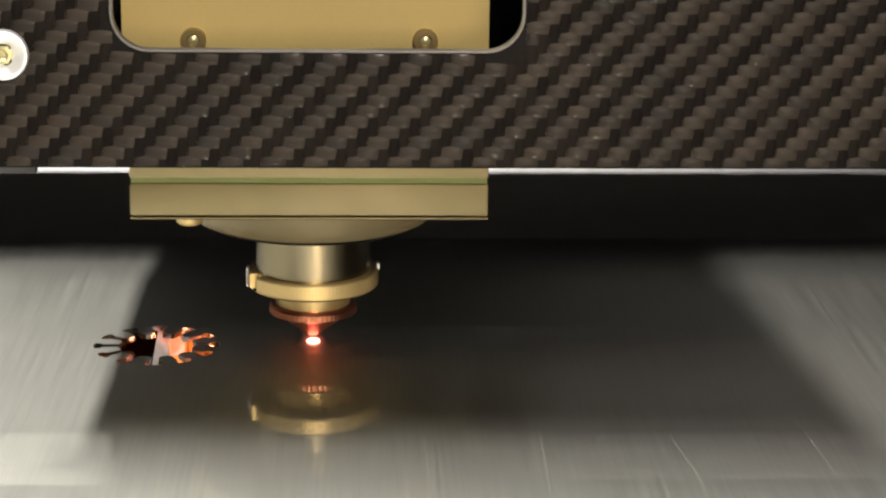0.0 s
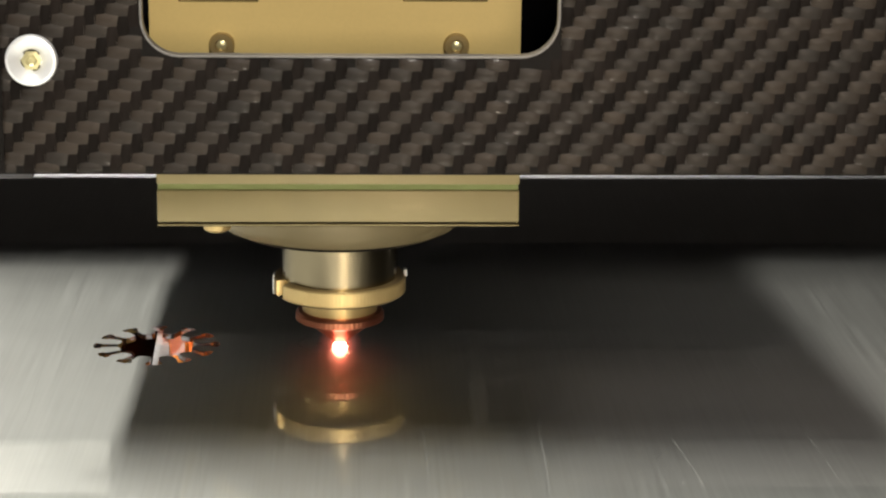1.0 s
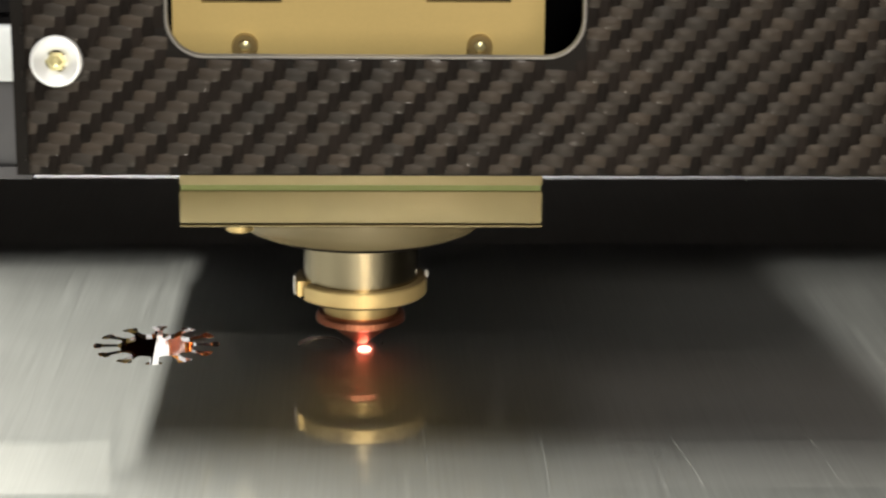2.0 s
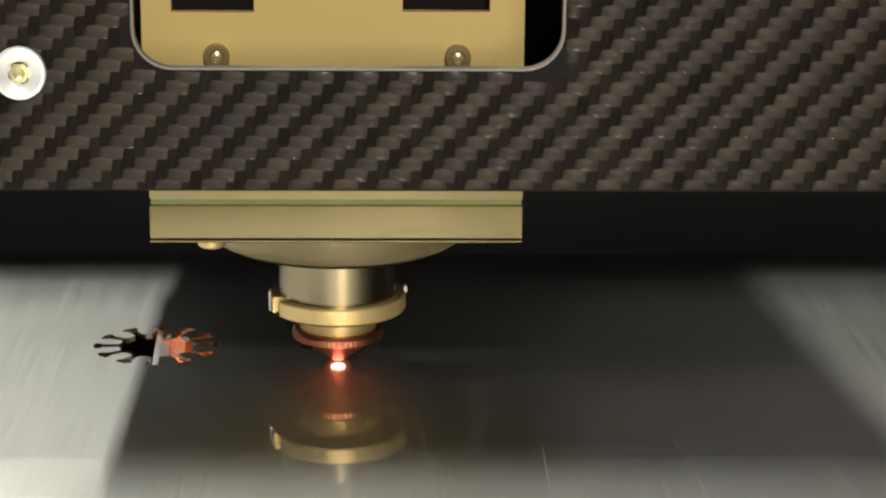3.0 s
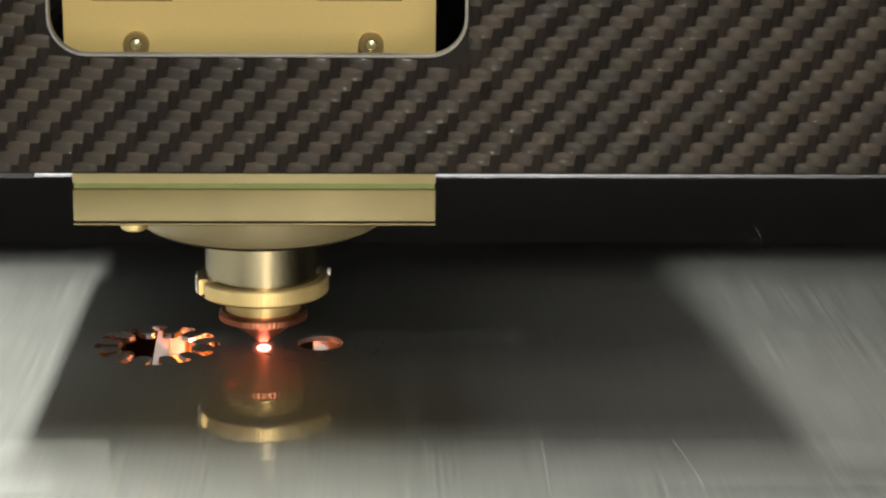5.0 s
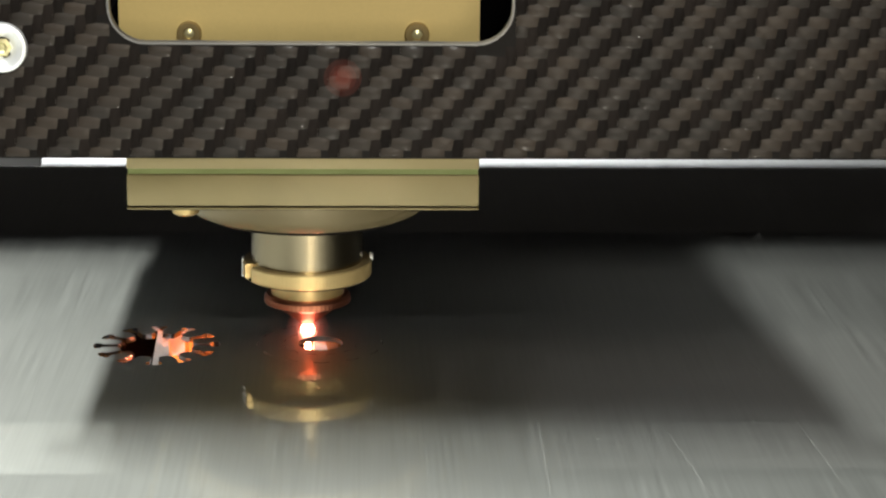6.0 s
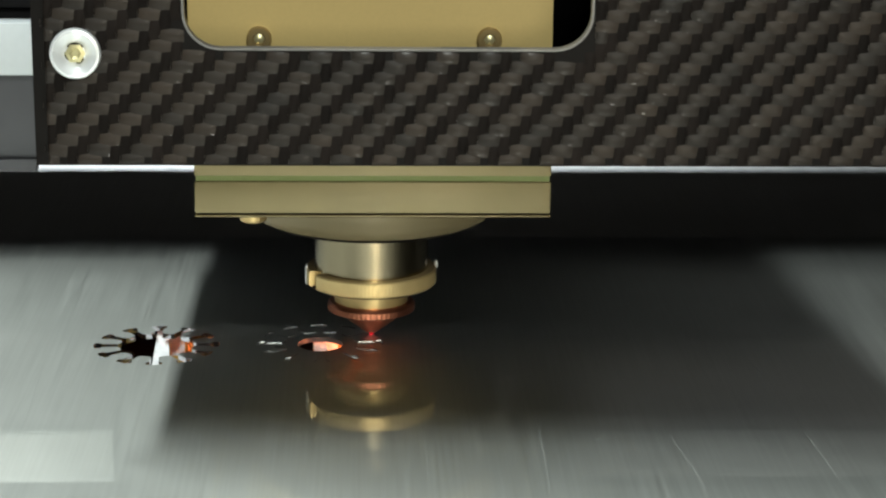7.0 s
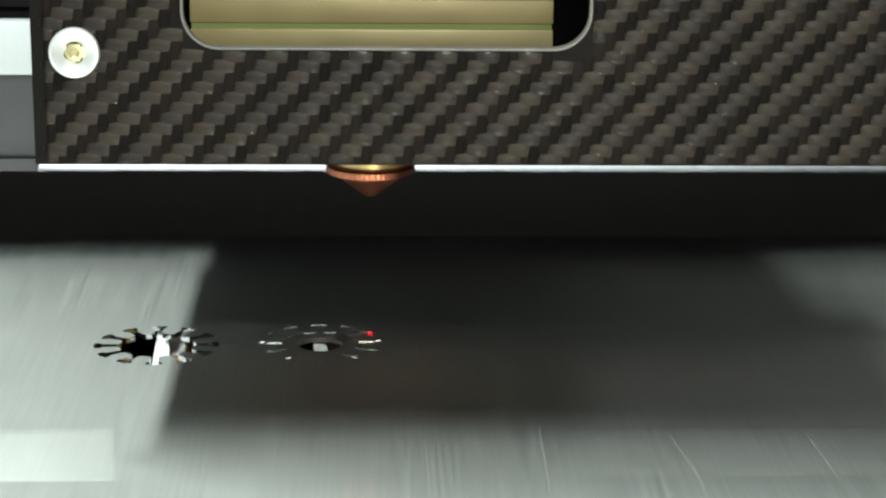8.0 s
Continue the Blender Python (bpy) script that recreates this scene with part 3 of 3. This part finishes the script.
def spark(a, b, material, thick=0.00012):
    """A thin bent trail whose tail lies at a and whose tip lies at b; its origin is its tail."""
    bm = bmesh.new()
    n, seg = 16, 6
    way = Vector(b) - Vector(a)
    rings = []
    for k in range(n + 1):
        u = k / n
        r = thick * (0.2 + 0.8 * math.sin(math.pi * min(1, 0.15 + 0.8 * u)))
        c = way * u + Vector((0, 0, 0.035 * way.length * (u - u * u) * 2))
        rings.append([bm.verts.new((c.x + r * math.cos(2 * math.pi * i / seg) * 0.6, c.y + r * math.cos(2 * math.pi * i / seg) * 0.6, c.z + r * math.sin(2 * math.pi * i / seg))) for i in range(seg)])
    for p, q in zip(rings, rings[1:]):
        for i in range(seg):
            bm.faces.new((p[i], p[(i + 1) % seg], q[(i + 1) % seg], q[i]))
    bm.faces.new(rings[0])
    bm.faces.new(rings[-1])
    ob = part("spark", bm, material)
    return tagged(ob, "thin glowing orange spark flying off the cut", "spark", "sparks of the cut")


# seconds, tail, tip
puff = empty("ember_puff", "dim red blurred ember drifting before the cover", "ember")
# nested glowing shells paint the blur of an out-of-focus spark
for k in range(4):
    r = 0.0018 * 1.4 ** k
    part("glow_shell", lathe([(r * math.sin(radians(a)) + 0.0001, r * math.cos(radians(a))) for a in range(175, 0, -10)], 24), HALO[4], puff, "thin red shell of the painted blur")
FLIGHTS = [
    (5.5, (-0.0057, -0.2600, 0.0809), (0.0048, -0.2600, 0.0944), 1), (5.5, (0.0619, -0.1400, 0.0203), (0.0810, -0.1400, 0.0030), 0), (5.5, (0.0074, -0.1550, 0.0043), (0.0101, -0.1550, 0.0028), 1),
    (4.0, (-0.0020, -0.2600, 0.0836), (0.0344, -0.2600, 0.1108), 0), (4.0, (0.0012, -0.2600, 0.0777), (0.0376, -0.2600, 0.0993), 0), (0.6, (-0.0435, -0.2600, 0.0762), (-0.0674, -0.2600, 0.0889), 1),
    (0.6, (-0.0543, -0.2600, 0.0753), (-0.0755, -0.2600, 0.0714), 1), (5.7, (-0.0114, -0.1200, 0.0321), (0.0357, -0.1200, 0.0033), 0), (5.7, (-0.0099, -0.1600, 0.0450), (0.0139, -0.1600, 0.0036), 0),
    (5.9, (-0.0291, -0.2600, 0.0806), (-0.0760, -0.2600, 0.0845), 0), (5.9, (-0.0487, -0.1250, 0.0236), (-0.0828, -0.1250, 0.0031), 1), (6.1, (-0.0269, -0.2600, 0.0765), (-0.0757, -0.2600, 0.0671), 0),
    (6.7, (-0.0115, -0.1500, 0.0425), (-0.0801, -0.1500, 0.0039), 0), (6.7, (-0.0297, -0.2600, 0.0791), (-0.0775, -0.2600, 0.0767), 1), (1.7, (-0.0091, -0.2600, 0.0788), (-0.0308, -0.2600, 0.0827), 1),
    (2.8, (-0.0193, -0.2600, 0.0898), (-0.0461, -0.2600, 0.1022), 1), (3.8, (-0.0479, -0.2600, 0.0781), (-0.0795, -0.2600, 0.0822), 0),
    (3.2, (0.1164, -0.1500, 0.0326), (0.1268, -0.1500, 0.0360), 2), (3.3, (0.1240, -0.1700, 0.0050), (0.1255, -0.1700, 0.0165), 0), (3.2, (-0.0189, -0.0400, 0.0043), (-0.0349, -0.0400, 0.0124), 1),
    (2.8, (-0.0332, -0.2600, 0.0846), (-0.0330, -0.2600, 0.0895), 0), (5.4, (-0.0114, -0.1000, 0.0238), (0.0095, -0.1150, 0.0028), 1), (5.6, (0.0535, -0.0450, 0.0010), (0.1504, -0.1050, 0.0012), 0),
    (5.8, (0.0150, -0.0380, 0.0010), (0.1422, -0.1390, 0.0012), 0), (6.9, (-0.0853, -0.0230, 0.0010), (-0.1106, -0.0470, 0.0012), 1),
]
SPARKS = [(t, a, b, spark(a, b, EMBER if k == 1 else SPARK, (0.00009, 0.00006, 0.0013)[k])) for t, a, b, k in FLIGHTS]


def at(t):
    for (t0, x0, y0), (t1, x1, y1) in zip(PATH, PATH[1:]):
        if t0 <= t <= t1:
            u = (t - t0) / (t1 - t0)
            return x0 + (x1 - x0) * u, y0 + (y1 - y0) * u
    return PATH[-1][1:]


def motions():
    walk(beam, [(t, pose(0, y, 0)) for t, x, y in PATH])
    walk(carriage, [(t, pose(x, y, 0)) for t, x, y in PATH])
    times = sorted({t for t, x, y in PATH} | {t for t, z in LIFT})

    def lift(t):
        for (t0, a), (t1, b) in zip(LIFT, LIFT[1:]):
            if t0 <= t <= t1:
                return a + (b - a) * (t - t0) / (t1 - t0)
        return 0.0
    walk(head, [(t, pose(*at(t), lift(t))) for t in times])
    # the flash is out while the head travels to the next start and after the last cut; it sinks away with the beam
    grid = [round(0.1 * k, 1) for k in range(81)]
    strong = {1.0, 1.1, 3.6, 4.0, 5.4, 5.5, 5.9, 6.0, 6.2, 6.3, 6.7}
    flash, bright = [], []
    for t in grid:
        x, y = at(t)
        flash.append((t, pose(x, y, -0.20 if 1.15 <= t <= 1.52 or t >= 7.05 else -0.0017 if t >= 6.98 else 0.0)))
        bright.append((t, pose(x, y, 0.0 if t in strong else -0.20)))
    walk(plasma, flash)
    walk(flare, bright)
    for t, a, b, ob in SPARKS:
        a, b = Vector(a), Vector(b)
        way = (b - a).normalized()
        x, y = at(t)
        out = b + Vector((way.x * 0.4, way.y * 0.4 - 0.1, 0)) + Vector((math.copysign(0.2, way.x), 0, 0))
        out.z = 0.003
        rest = Vector((x, y + 0.25, -0.055 - abs(b.z - a.z)))
        beat = 1 / 30
        walk(ob, [(0.0, pose(*rest)), (t - 3 * beat, pose(*rest))] + [(t + k * beat, pose(*(a + way * 0.008 * k))) for k in (-2, -1, 0, 1, 2)] + [(t + 3 * beat, pose(*out)), (8.0, pose(*out))])
    walk(puff, [(0.0, pose(0.4, -0.15, 0.006)), (3.10, pose(0.4, -0.15, 0.006)), (3.17, pose(0.0590, -0.12, 0.1060)), (3.23, pose(0.0600, -0.12, 0.1120)), (3.30, pose(0.4, -0.15, 0.006)), (5.85, pose(0.3, -0.15, 0.006)), (5.95, pose(0.0080, -0.115, 0.1010)), (6.0, pose(-0.0050, -0.115, 0.1040)), (6.05, pose(-0.021, -0.115, 0.107)), (6.2, pose(-0.4, -0.15, 0.006)), (8.0, pose(-0.4, -0.15, 0.006))])
    for ob, angle in BEADS:
        # the cut runs clockwise from the right-hand side of the star
        turn = -angle % 360
        done = 1.7
        for t, x, y in PATH:
            if 1.7 <= t <= 7.0 and (-math.degrees(math.atan2(y + 0.0277, x - DISCS[1][0])) - 2) % 360 <= turn:
                done = t
        walk(ob, [(0.0, pose(0, 0, 0)), (done, pose(0, 0, 0)), (done + 0.06, pose(0, 0, -0.05)), (8.0, pose(0, 0, -0.05))])
    walk(pointer, [(t, pose(at(t)[0], at(t)[1] + 0.0050, 0)) for t in times])
    PLUG_LOOSE = pose(*DISCS[1], -0.0014, 6, -5, 0) @ pose(-DISCS[1][0], -DISCS[1][1], 0)
    walk(hub_plug, [(0.0, pose(0, 0, 0)), (1.1, pose(0, 0, 0)), (1.2, PLUG_LOOSE), (2.2, PLUG_LOOSE), (2.35, pose(0, 0, -0.05)), (8.0, pose(0, 0, -0.05))])
    cx, cy = DISCS[1]
    STAR_DOWN = pose(cx, cy, -0.0003, 0.15, -0.1, 0) @ pose(-cx, -cy, 0)
    walk(cut_star, [(0.0, pose(0, 0, 0)), (6.85, pose(0, 0, 0)), (6.95, STAR_DOWN), (8.0, STAR_DOWN)])


motions()
